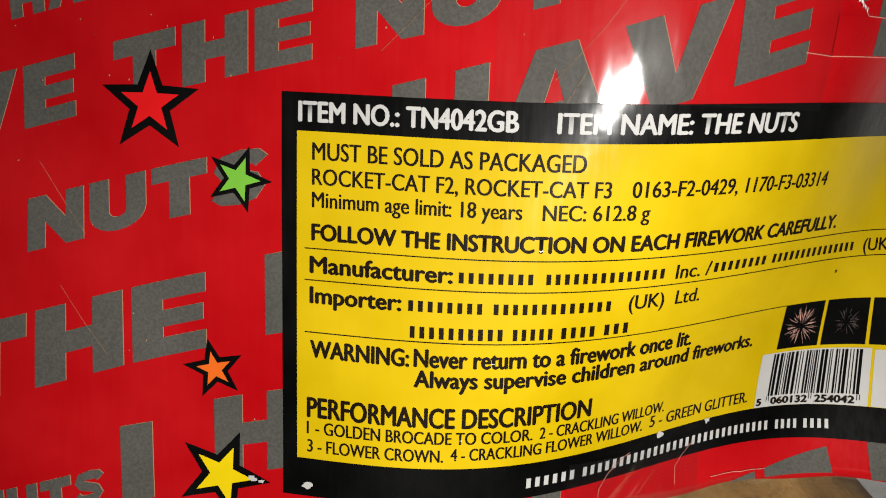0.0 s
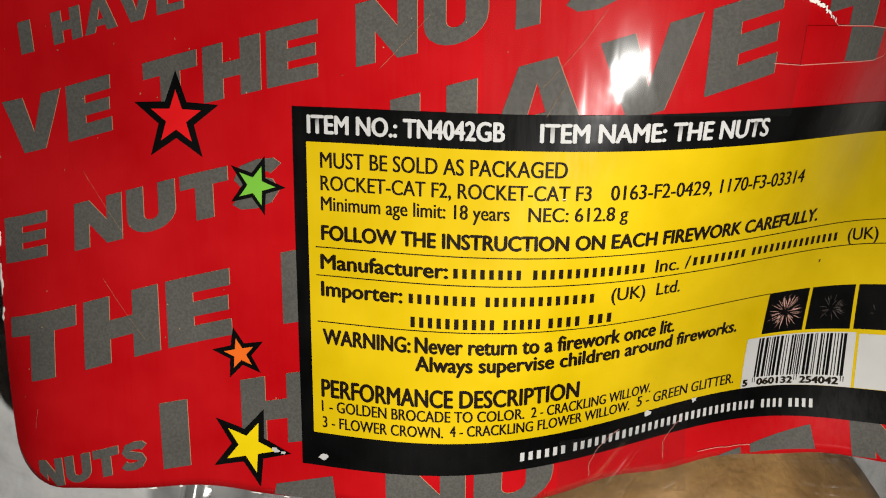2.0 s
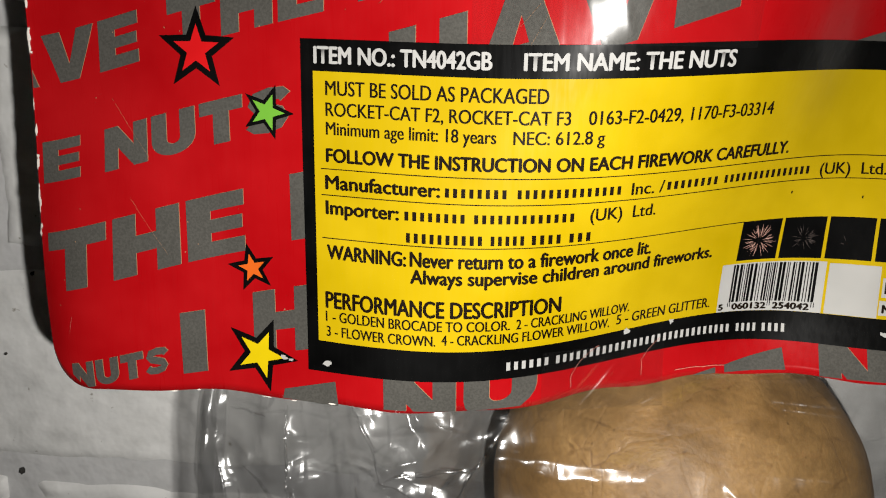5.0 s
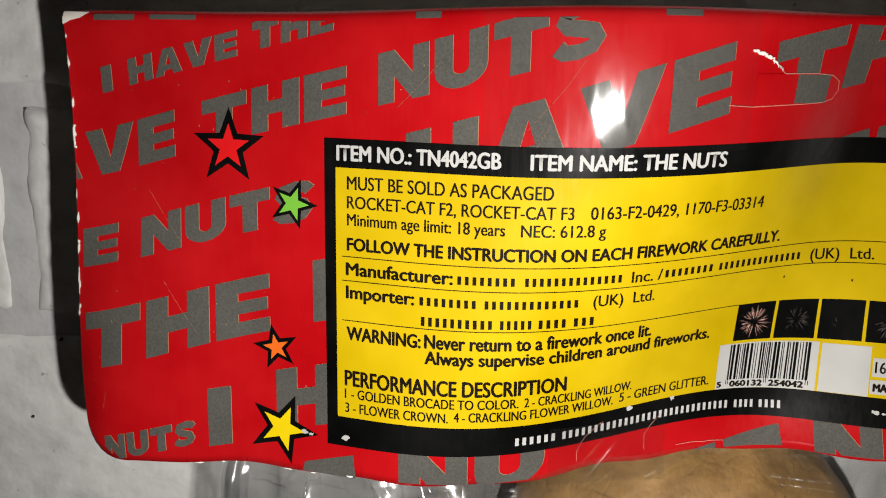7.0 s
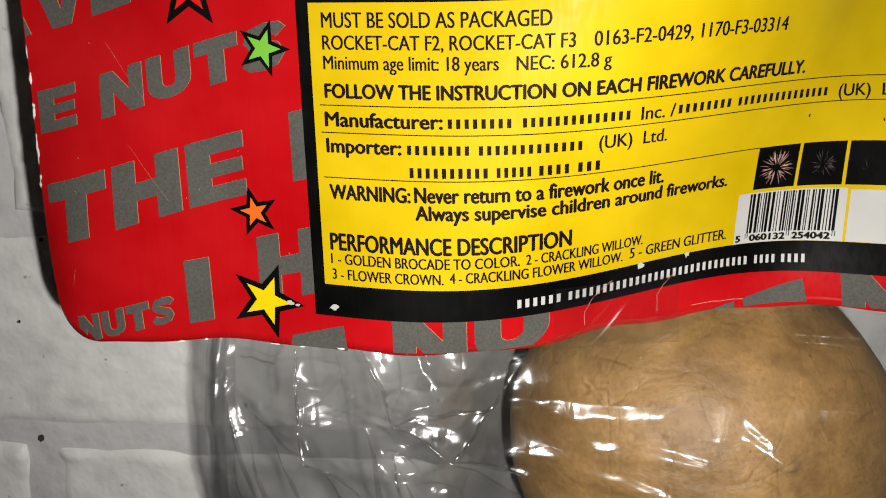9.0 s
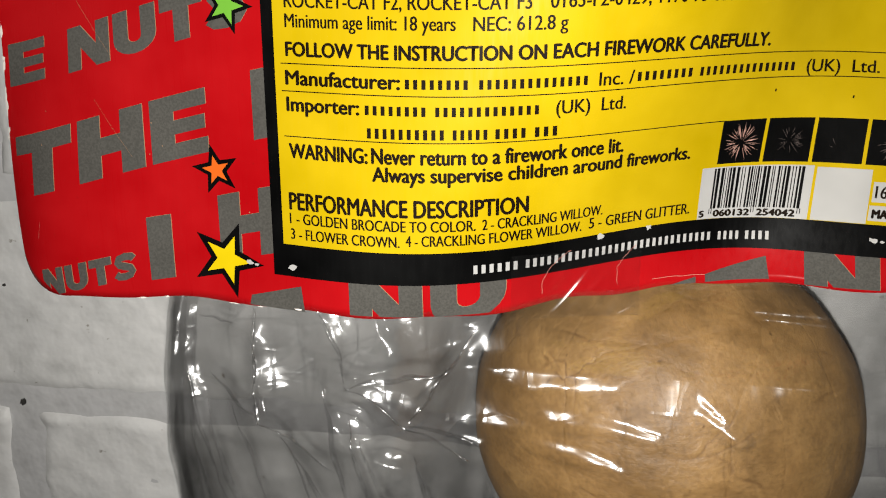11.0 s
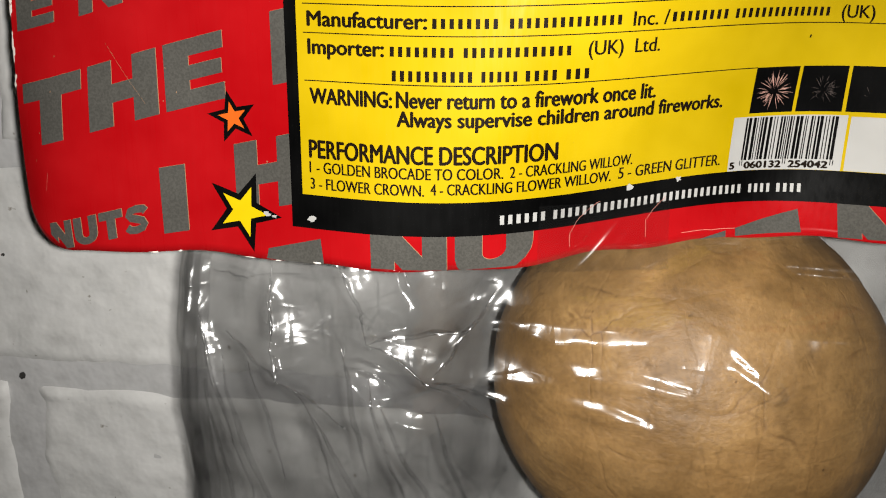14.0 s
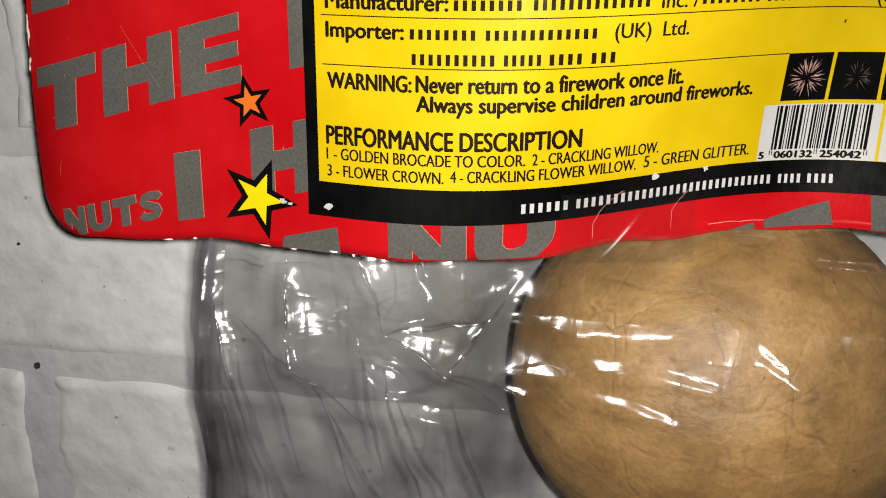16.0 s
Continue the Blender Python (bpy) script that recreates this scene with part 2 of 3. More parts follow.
def settle(x):
    """Past the bow the card runs on flat."""
    return np.where(x < 0.084, x, 0.084 + 0.028 * np.tanh((x - 0.084) / 0.028))


def card_depth(x, z):
    """How far along y the card's face lies: bowed towards the viewer in the middle, pushed out by the ball at the lower edge."""
    lip = np.clip((1.338 - z) / 0.018, 0, 1) ** 2
    nod = 1.7 * np.clip(z - 1.385, 0, 1) ** 2 * np.exp(-((x - 0.035) / 0.045) ** 2)
    return wave(BOW, settle(x), z) + 0.6 * np.clip(x - 0.116, 0, 1) - nod + 1.9 * np.clip(-0.060 - x, 0, 0.05) ** 2 - 0.0035 * lip * np.exp(-((x - 0.07) / 0.03) ** 2)


ARC_X = np.linspace(-0.12, 0.22, 681)
ARC = np.concatenate([[0], np.cumsum(np.hypot(np.diff(ARC_X), np.diff(wave(BOW, settle(ARC_X), np.full(681, 1.365)))))])
ARC -= np.interp(0, ARC_X, ARC)


def on_card(u, v, lift=0.0):
    """The place of the flat point (u, v) on the bowed card, lift millimetres proud of its face."""
    u, v = np.asarray(u, float), np.asarray(v, float)
    lean = 0.13 * np.clip((u - 72) / 40, 0, 1) * np.clip(v - 48, -14, 14)
    x = np.interp((u + lean) / 1000, ARC, ARC_X)
    flat = 1.3 + v / 1000
    z = flat.copy()
    for _ in range(8):
        z = flat - wave(SAG, np.minimum(x, 0.12), z)
    y = card_depth(x, z) + np.clip(v - 131, 0, 9) ** 2 * 0.00022 - lift / 1000
    return np.stack([x, y, z], -1)


def laid(name, bm, mats, lift, parent, label="", cell=2.0):
    """Cut a flat bmesh (x = u, y = v) into cells and lay it on the card."""
    if cell:
        us = [p.co.x for p in bm.verts]
        vs = [p.co.y for p in bm.verts]
        for lo, hi, ax in ((min(us), max(us), 0), (min(vs), max(vs), 1)):
            k = math.ceil(lo / cell + 1e-6)
            while k * cell < hi - 1e-6:
                co = (k * cell, 0, 0) if ax == 0 else (0, k * cell, 0)
                no = (1, 0, 0) if ax == 0 else (0, 1, 0)
                bmesh.ops.bisect_plane(bm, geom=bm.verts[:] + bm.edges[:] + bm.faces[:], plane_co=co, plane_no=no, dist=1e-5)
                k += 1
    me = bpy.data.meshes.new(name)
    bm.to_mesh(me)
    bm.free()
    n = len(me.vertices)
    co = np.empty(n * 3)
    me.vertices.foreach_get("co", co)
    co = co.reshape(n, 3)
    me.vertices.foreach_set("co", on_card(co[:, 0], co[:, 1], lift + co[:, 2]).ravel())
    for mt in mats:
        me.materials.append(mt)
    me.polygons.foreach_set("use_smooth", [True] * len(me.polygons))
    me.update()
    ob = new(name, me)
    ob.parent = parent
    return tagged(ob, label) if label else ob


def polys(shapes, bm=None, slot=0, z=0.0):
    bm = bm or bmesh.new()
    for pts in shapes:
        f = bm.faces.new([bm.verts.new((p[0], p[1], z)) for p in pts])
        f.material_index = slot
        f.normal_update()
        if f.normal.z < 0:
            f.normal_flip()
    bmesh.ops.remove_doubles(bm, verts=bm.verts[:], dist=2e-4)
    bmesh.ops.triangulate(bm, faces=[f for f in bm.faces if len(f.verts) > 4])
    return bm


def rect(a, b, c, d):
    return [(a, b), (c, b), (c, d), (a, d)]


def clip(bm, planes):
    for co, no in planes:
        bmesh.ops.bisect_plane(bm, geom=bm.verts[:] + bm.edges[:] + bm.faces[:], plane_co=(*co, 0), plane_no=(*no, 0), clear_outer=True, dist=1e-5)
    return bm


LEFT, RIGHT, FOOT, TOP = -96.4, 190.0, 20.0, 133.6


def edge_shift(u, v):
    return 2.6 * np.clip((60 - v) / 40, 0, 1) ** 2 * np.clip((-78 - u) / 18, 0, 1)


def foot(u):
    """The card's lower edge, with its rounded corner."""
    k = np.clip((-84 - u) / 12.4, 0, 1)
    return FOOT + 11 * (1 - np.sqrt(1 - k ** 2)) + 0.35 * np.sin(u * 0.21) + 0.9 * np.exp(-((u - 40) / 10) ** 2)


pack = tagged(new("rocket_pack"), "hanging retail pack, red printed header card on clear plastic bag", "firework pack")


def build_card():
    us = np.concatenate([LEFT + 12.4 * (1 - np.cos(np.linspace(0, math.pi / 2, 16))), np.arange(-82, RIGHT + 1, 2.0)])
    rows = 58
    verts, faces, slots = [], [], []
    for lift in (0.0, -0.5):
        for u in us:
            vs = np.linspace(foot(u), TOP, rows)
            uu = u + edge_shift(u, vs)
            verts += [tuple(p) for p in on_card(uu, vs, lift)]
    n = len(us)
    for i in range(n - 1):
        for j in range(rows - 1):
            a, b, c, d = i * rows + j, (i + 1) * rows + j, (i + 1) * rows + j + 1, i * rows + j + 1
            faces.append((a, b, c, d))
            slots.append(0)
            o = n * rows
            faces.append((o + d, o + c, o + b, o + a))
            slots.append(1)
    o = n * rows
    loop = [i * rows for i in range(n)] + [(n - 1) * rows + j for j in range(1, rows)] + [i * rows + rows - 1 for i in range(n - 2, -1, -1)] + [j for j in range(rows - 2, 0, -1)]
    for a, b in zip(loop, loop[1:] + loop[:1]):
        faces.append((b, a, o + a, o + b))
        slots.append(1)
    return mesh_object("header_card", verts, faces, [RED, BOARD], pack, "glossy red header card with grey slogan lettering, bowed and scuffed at its edges", True, slots)


card = build_card()

# ---- heavy slogan lettering ----
SPINE = [(0.80, 0.74), (0.72, 0.84), (0.45, 0.87), (0.20, 0.82), (0.15, 0.70), (0.24, 0.58), (0.45, 0.51), (0.66, 0.43), (0.73, 0.30), (0.64, 0.18), (0.42, 0.13), (0.18, 0.16), (0.06, 0.27)]


def stroke(path, width):
    quads, sides = [], []
    for k, p in enumerate(path):
        a, b = Vector(path[max(k - 1, 0)]), Vector(path[min(k + 1, len(path) - 1)])
        d = (b - a).normalized()
        nrm = Vector((-d.y, d.x)) * width / 2
        sides.append((Vector(p) + nrm, Vector(p) - nrm))
    for (a, b), (c, d) in zip(sides, sides[1:]):
        quads.append([tuple(a), tuple(b), tuple(d), tuple(c)])
    return quads


def bowl():
    q, n = [], 10
    for k in range(n):
        a, b = math.pi + math.pi * k / n, math.pi + math.pi * (k + 1) / n
        q.append([(0.475 + 0.475 * math.cos(a), 0.38 + 0.38 * math.sin(a)), (0.475 + 0.475 * math.cos(b), 0.38 + 0.38 * math.sin(b)),
                  (0.475 + 0.145 * math.cos(b), 0.38 + 0.12 * math.sin(b)), (0.475 + 0.145 * math.cos(a), 0.38 + 0.12 * math.sin(a))])
    return q


GLYPHS = {
    "I": (0.36, [rect(0, 0, 0.36, 1)]),
    "H": (0.95, [[(0, 0), (0.33, 0), (0.33, 0.36), (0.62, 0.36), (0.62, 0), (0.95, 0), (0.95, 1), (0.62, 1), (0.62, 0.64), (0.33, 0.64), (0.33, 1), (0, 1)]]),
    "E": (0.82, [[(0, 0), (0.82, 0), (0.82, 0.25), (0.34, 0.25), (0.34, 0.39), (0.79, 0.39), (0.79, 0.61), (0.34, 0.61), (0.34, 0.75), (0.82, 0.75), (0.82, 1), (0, 1)]]),
    "T": (0.92, [[(0.29, 0), (0.63, 0), (0.63, 0.7), (0.92, 0.7), (0.92, 1), (0, 1), (0, 0.7), (0.29, 0.7)]]),
    "N": (0.95, [[(0, 0), (0.3, 0), (0.3, 0.5), (0.65, 0), (0.95, 0), (0.95, 1), (0.65, 1), (0.65, 0.5), (0.3, 1), (0, 1)]]),
    "A": (1.05, [[(0, 0), (0.33, 0), (0.377, 0.18), (0.428, 0.38), (0.525, 0.76), (0.33, 1)], [(1.05, 0), (0.72, 0), (0.673, 0.18), (0.622, 0.38), (0.525, 0.76), (0.72, 1)],
                 [(0.33, 1), (0.525, 0.76), (0.72, 1)], [(0.377, 0.18), (0.673, 0.18), (0.622, 0.38), (0.428, 0.38)]]),
    "V": (1.05, [[(0, 1), (0.35, 1), (0.525, 0.34), (0.7, 1), (1.05, 1), (0.72, 0), (0.33, 0)]]),
    "U": (0.95, [rect(0, 0.38, 0.33, 1), rect(0.62, 0.38, 0.95, 1)] + bowl()),
    "S": (0.86, stroke(SPINE, 0.27)),
}
EDGES = [((LEFT + 0.25, 0), (-1, 0)), ((0, FOOT + 0.35), (0, -1)), ((0, 131.3), (0, 1)), ((-93.2, 32), (-0.93, -0.36)), ((-89.8, 24.6), (-0.72, -0.7))]


def slogan(word, u0, u1, base, high, rise=0.235, planes=EDGES):
    """One heavy grey word whose line climbs by rise; stems stay upright. A pale rim shows along its right and upper edges."""
    wide = sum(GLYPHS[c][0] for c in word) + 0.1 * (len(word) - 1)
    k, at = (u1 - u0) / wide, 0.0
    for c in word:
        w, shapes = GLYPHS[c]
        flat = [[(u0 + k * (at + x), base + rise * k * (at + x) + high * y) for x, y in s] for s in shapes]
        at += w + 0.1
        for name, du, dv, mat, lift in (("letter_rim", 0.1, 0.06, RIM, 0.09), ("letter", 0, 0, GREY, 0.16)):
            bm = clip(polys([[(x + du, y + dv) for x, y in s] for s in flat]), planes)
            if bm.faces:
                laid(name, bm, [mat], lift, card, "", 3.0)
            else:
                bm.free()


slogan("I", -88.1, -85.3, 114.5, 6.2)
slogan("HAVE", -80.6, -51.7, 116.4, 6.1)
slogan("THE", -47.8, -27.6, 124.4, 6.6)
slogan("HAVE", -121.0, -68.8, 87.0, 11.3)
slogan("THE", -61.2, -24.4, 101.5, 11.0)
slogan("NUTS", -16.6, 34.0, 112.3, 11.6)
slogan("E", -94.7, -84.8, 70.6, 9.7)
slogan("NUTS", -78.4, -33.0, 74.0, 9.9)
slogan("THE", -94.2, -44.7, 44.1, 14.7)
slogan("N", -33.2, -17.5, 59.0, 15.4)
slogan("NUTS", -89.2, -65.1, 20.0, 6.8, 0.2)
slogan("I", -61.5, -55.5, 24.2, 15.6, 0.15)
slogan("H", -43.5, -27.5, 29.8, 15.7)
slogan("HAVE", -9.8, 64.0, 91.0, 15.3, 0.275)
slogan("THE", 75.0, 132.0, 111.5, 15.2, 0.25)
slogan("NU", -11.2, 25.0, 13.5, 15.5, 0.18)
slogan("NU", 101.6, 136.0, 13.0, 16.0, 0.16)
FRAGMENTS = [[(-36.6, 19.9), (-22.4, 19.9), (-23.1, 25.9), (-36.1, 22.3)], [(66.8, 20.2), (74.0, 20.2), (74.0, 21.6)], [(76.6, 20.2), (93.4, 21.0), (92.6, 26.3), (76.6, 22.0)],
             [(97.8, 104.0), (107.9, 104.0), (107.2, 106.8)], [(109.8, 104.0), (115.6, 104.0), (114.3, 108.8), (109.8, 107.2)],
             rect(-88, 131.4, -77.4, 132.8), rect(-73.5, 131.6, -62, 132.8), rect(-7.7, 131.5, -1.8, 133), rect(47, 131.6, 55.5, 133)]
for shape in FRAGMENTS:
    laid("slogan_fragment", polys([shape]), [GREY], 0.12, card, "", 2.0)


# ---- stars ----
def star_shape(cu, cv, r, turn, inner=0.42):
    pts = []
    for k in range(10):
        a = radians(turn) + math.pi / 2 + k * math.pi / 5
        q = r if k % 2 == 0 else r * inner
        pts.append((cu + q * math.cos(a), cv + q * math.sin(a)))
    return [[(cu, cv), pts[k], pts[(k + 1) % 10]] for k in range(10)]


def star(cu, cv, r, turn, mat, label, fill=0.6):
    ob = laid("star", polys(star_shape(cu, cv, r, turn)), [BLACK], 0.24, card, "black star outline round a " + label + " star", 2.5)
    laid("star_fill", polys(star_shape(cu, cv, r * fill, turn, 0.4)), [mat], 0.32, card, label + " printed star", 2.5)
    return ob


star(-54.4, 101.6, 9.6, -2, STAR_RED, "red")
star(-38.0, 88.2, 6.4, -20, GREEN, "green", 0.66)
star(-43.2, 51.6, 6.1, 12, ORANGE, "orange", 0.58)
star(-42.0, 30.4, 9.6, -22, STAR_YELLOW, "yellow", 0.64)

# ---- the label panel ----
laid("label_panel", polys([rect(-29.8, 28.1, RIGHT - 0.5, 104.4)]), [BLACK], 0.3, card, "glossy black printed label panel")
laid("yellow_panel", polys([rect(-27.0, 35.7, RIGHT - 0.5, 97.6)]), [YELLOW], 0.38, card, "bright yellow printed text panel")
for v, u1 in ((76.3, 140), (70.4, 140), (60.5, 77)):
    laid("rule_line", polys([rect(-25.5, v - 0.11, u1, v + 0.11)]), [TEXT], 0.45, card)


def words(text, u0, u1, base, cap, bold=0.0, mat=None, slant=0.0):
    """A line of print, set to its width and capital height."""
    cu = bpy.data.curves.new("print", "FONT")
    cu.body, cu.resolution_u = text, 4
    tmp = new("print", cu)
    bpy.context.view_layer.update()
    me = bpy.data.meshes.new_from_object(tmp.evaluated_get(bpy.context.evaluated_depsgraph_get()))
    bpy.data.objects.remove(tmp)
    bm = bmesh.new()
    bm.from_mesh(me)
    bpy.data.meshes.remove(me)
    lo, hi = min(p.co.x for p in bm.verts), max(p.co.x for p in bm.verts)
    for p in bm.verts:
        x, y = p.co.x, p.co.y
        p.co = (u0 + (x - lo) * (u1 - u0) / (hi - lo) + slant * y * cap / 0.7, base + y * cap / 0.7, 0)
    heavy = 0.17 if bold else 0.075
    body = bm.verts[:] + bm.edges[:] + bm.faces[:]
    for k, (du, dv) in enumerate(((-1, 0), (1, 0), (0, 0.6), (0, -0.6)) if bold else ((-1, 0), (1, 0))):
        made = bmesh.ops.duplicate(bm, geom=body)["geom"]
        bmesh.ops.translate(bm, verts=[g for g in made if isinstance(g, bmesh.types.BMVert)], vec=(du * heavy, dv * heavy, 0.012 * (k + 1)))
    line = laid("printed_line", bm, [mat or TEXT], 0.46, card, "line of small printed text", 0)
    return tagged(line, kind="stuff")


def bars(spans, base, high, mat=None):
    """Plain upright bars, one for each letter of a name that is not set in type."""
    for a, b in spans:
        count = max(2, round((b - a) / 1.7))
        step = (b - a) / count
        shapes = [rect(a + step * k, base, a + step * (k + 0.5), base + high) for k in range(count)]
        tagged(laid("printed_bar", polys(shapes), [mat or TEXT], 0.46, card, "row of small plain bars", 0), kind="stuff")


B = 0.022
words("ITEM NO.: TN4042GB", -26.6, 12.3, 99.3, 3.6, B, WHITE)
words("ITEM NAME: THE NUTS", 19.1, 65.1, 99.3, 3.5, B, WHITE)
words("MUST BE SOLD AS PACKAGED", -24.1, 24.4, 92.5, 3.2)
words("ROCKET-CAT F2, ROCKET-CAT F3", -24.1, 29.2, 88.0, 3.0)
words("0163-F2-0429, 1170-F3-03314", 33.1, 78.2, 88.0, 3.0)
words("Minimum age limit: 18 years", -24.1, 13.7, 83.9, 2.9)
words("NEC: 612.8 g", 17.4, 36.8, 83.8, 2.9)
words("FOLLOW THE INSTRUCTION ON EACH FIREWORK CAREFULLY.", -24.1, 85.5, 77.9, 3.0, B)
words("Manufacturer:", -24.4, 1.8, 71.8, 3.1, B)
bars([(3.0, 17.2), (18.7, 42.5), (53.1, 67.4), (68.6, 93.8)], 71.9, 2.0)
words("Inc. /", 44.3, 52.3, 71.5, 3.0)
words("(UK)  Ltd.", 96.2, 113.5, 71.5, 3.0)
words("Importer:", -24.4, -7.4, 66.1, 3.1, B)
bars([(-6.0, 8.3), (9.5, 32.2)], 66.2, 2.0)
words("(UK)  Ltd.", 35.1, 50.9, 66.0, 3.0)
bars([(-5.6, 12.2), (13.2, 21.3), (22.2, 29.5), (30.6, 36.4)], 61.2, 2.2)
words("WARNING:", -24.3, -5.7, 55.7, 3.3, B)
words("Never return to a firework once lit.", -4.6, 51.2, 55.8, 3.4, B)
words("Always supervise children around fireworks.", -4.5, 69.1, 51.9, 3.2, B)
words("PERFORMANCE DESCRIPTION", -24.9, 29.6, 44.0, 3.9, B)
words("1 - GOLDEN BROCADE TO COLOR.", -25.0, 18.1, 40.7, 2.5)
words("2 - CRACKLING WILLOW.", 19.6, 47.3, 40.7, 2.5)
words("3 - FLOWER CROWN.", -24.9, 1.2, 37.1, 2.5)
words("4 - CRACKLING FLOWER WILLOW.", 2.7, 42.3, 37.4, 2.5)
words("5 - GREEN GLITTER.", 44.2, 70.8, 37.6, 2.7)
bars([(17.6, 28.4), (29.4, 78.3), (79.6, 86.0), (87.0, 93.9)], 30.3, 2.1, WHITE)

# pictures of bursts, the bar code and the small boxes
for k in range(7):
    a = 76.9 + 11.95 * k
    laid("burst_picture", polys([rect(a, 49.7, a + 11.1, 60.5)]), [BLACK], 0.46, card, "small black picture of a burst")


def burst(cu, cv, count, r0, r1, wide, mat, seed):
    rng = random.Random(seed)
    shapes = []
    for k in range(count):
        a, s, e = rng.uniform(0, 2 * math.pi), r0 * rng.uniform(0.3, 1.6), r1 * rng.uniform(0.45, 1.0)
        d, n = Vector((math.cos(a), math.sin(a))), Vector((-math.sin(a), math.cos(a)))
        c = Vector((cu, cv))
        if e > s:
            shapes.append([tuple(c + d * s), tuple(c + d * (s + e) / 2 + n * wide), tuple(c + d * e), tuple(c + d * (s + e) / 2 - n * wide)])
    laid("burst_spark", polys(shapes), [mat], 0.52, card, "", 0)


burst(82.5, 54.9, 62, 1.5, 5.1, 0.06, SPARK, 3)
burst(94.6, 54.9, 34, 1.2, 4.2, 0.06, FAINT, 5)
burst(106.0, 53.0, 5, 2.5, 4.0, 0.05, FAINT, 7)
burst(118.4, 54.6, 40, 2.0, 4.8, 0.07, FAINT, 9)
laid("barcode_box", polys([rect(73.2, 35.75, 101.7, 48.9)]), [WHITE], 0.46, card, "white box with a printed bar code")
rng = random.Random(12)
at, code = 76.6, []
while at < 99.6:
    w = 0.245 * rng.choice((1, 1, 1, 2, 2, 3))
    code.append(rect(at, 38.3, min(at + w, 99.7), 48.6))
    at += w + 0.245 * rng.choice((1, 1, 1, 2, 2, 3))
for a in (76.4, 77.0, 87.8, 88.4, 99.2, 99.8):
    code.append(rect(a - 0.1, 37.0, a + 0.1, 38.25))
for shape in code:
    laid("barcode_bar", polys([shape]), [BLACK], 0.52, card, "", 0)
for text, a, b in (("5", 73.7, 74.9), ("060132", 77.7, 87.3), ("254042", 89.3, 98.6)):
    words(text, a, b, 36.3, 1.6, 0.01).location.y = -0.00008
laid("square_box", polys([rect(102.4, 35.8, 114.6, 48.6)]), [WHITE], 0.46, card, "plain white square box")
laid("batch_box", polys([rect(115.2, 41.0, 140, 45.8)]), [WHITE], 0.46, card, "white batch number box")
laid("origin_box", polys([rect(114.9, 36.6, 140, 40.2)]), [WHITE], 0.46, card, "white country box")
words("16BPUK", 115.8, 126.3, 42.0, 2.9).location.y = -0.00008
words("MADE IN C", 115.7, 127.0, 37.3, 2.0, 0.008).location.y = -0.00008
ring = [(124.6 + 5.0 * math.cos(radians(a)), 91.2 + 5.0 * math.sin(radians(a))) for a in range(70, 291, 10)]
laid("printed_mark", polys(stroke(ring, 1.5)), [TEXT], 0.46, card, "black curved conformity mark", 2.0)


# ---- wear on the card ----
def blot(cu, cv, ru, rv, seed, mat=BOARD, lift=0.6, name="scuff"):
    rng = random.Random(seed)
    pts = []
    for k in range(11):
        a, q = 2 * math.pi * k / 11, rng.uniform(0.45, 1.0)
        pts.append((cu + ru * q * math.cos(a), cv + rv * q * math.sin(a)))
    shapes = [[(cu, cv), pts[k], pts[(k + 1) % 11]] for k in range(11)]
    laid(name, polys(shapes), [mat], lift, card, "", 0)


rng = random.Random(4)
for k in range(26):
    v = rng.choice((rng.uniform(38, 128), rng.gauss(107, 3), rng.gauss(66, 5)))
    blot(LEFT + 0.35 + float(edge_shift(LEFT, v)) + rng.uniform(0, 0.35), v, rng.uniform(0.15, 0.5), rng.uniform(0.4, 2.2), k, name="edge_chip")
for k in range(7):
    u = rng.uniform(-80, 20)
    blot(u, float(foot(u)) + 0.12, rng.uniform(0.5, 1.6), rng.uniform(0.1, 0.3), 60 + k, name="edge_chip")
laid("torn_corner", polys([[(LEFT, 130.4), (-94, 131.4), (-91.5, 131.9), (-89, 133.2), (LEFT, 133.5)]]), [BOARD], 0.5, card, "torn white corner", 2.0)
for u, v, a, b in ((-24.8, 30.3, 1.5, 0.9), (-36.0, 30.4, 1.2, 0.7), (-34.2, 30.0, 1.0, 0.5), (47.3, 35.2, 1.1, 1.0), (60.0, 35.4, 1.0, 0.9), (116.4, 32.1, 1.2, 0.8), (118.4, 31.8, 0.8, 0.4)):
    blot(u, v, a, b, int(u * 7), WHITE)
for u, v in ((89.1, 67.3), (108.0, 65.6), (120.9, 65.6)):
    blot(u, v, 0.35, 0.5, int(u), TEXT)
for k in range(60):
    blot(rng.uniform(-92, 60), rng.uniform(24, 128), rng.uniform(0.08, 0.22), rng.uniform(0.08, 0.3), 100 + k, RIM, 0.22, "print_fleck")

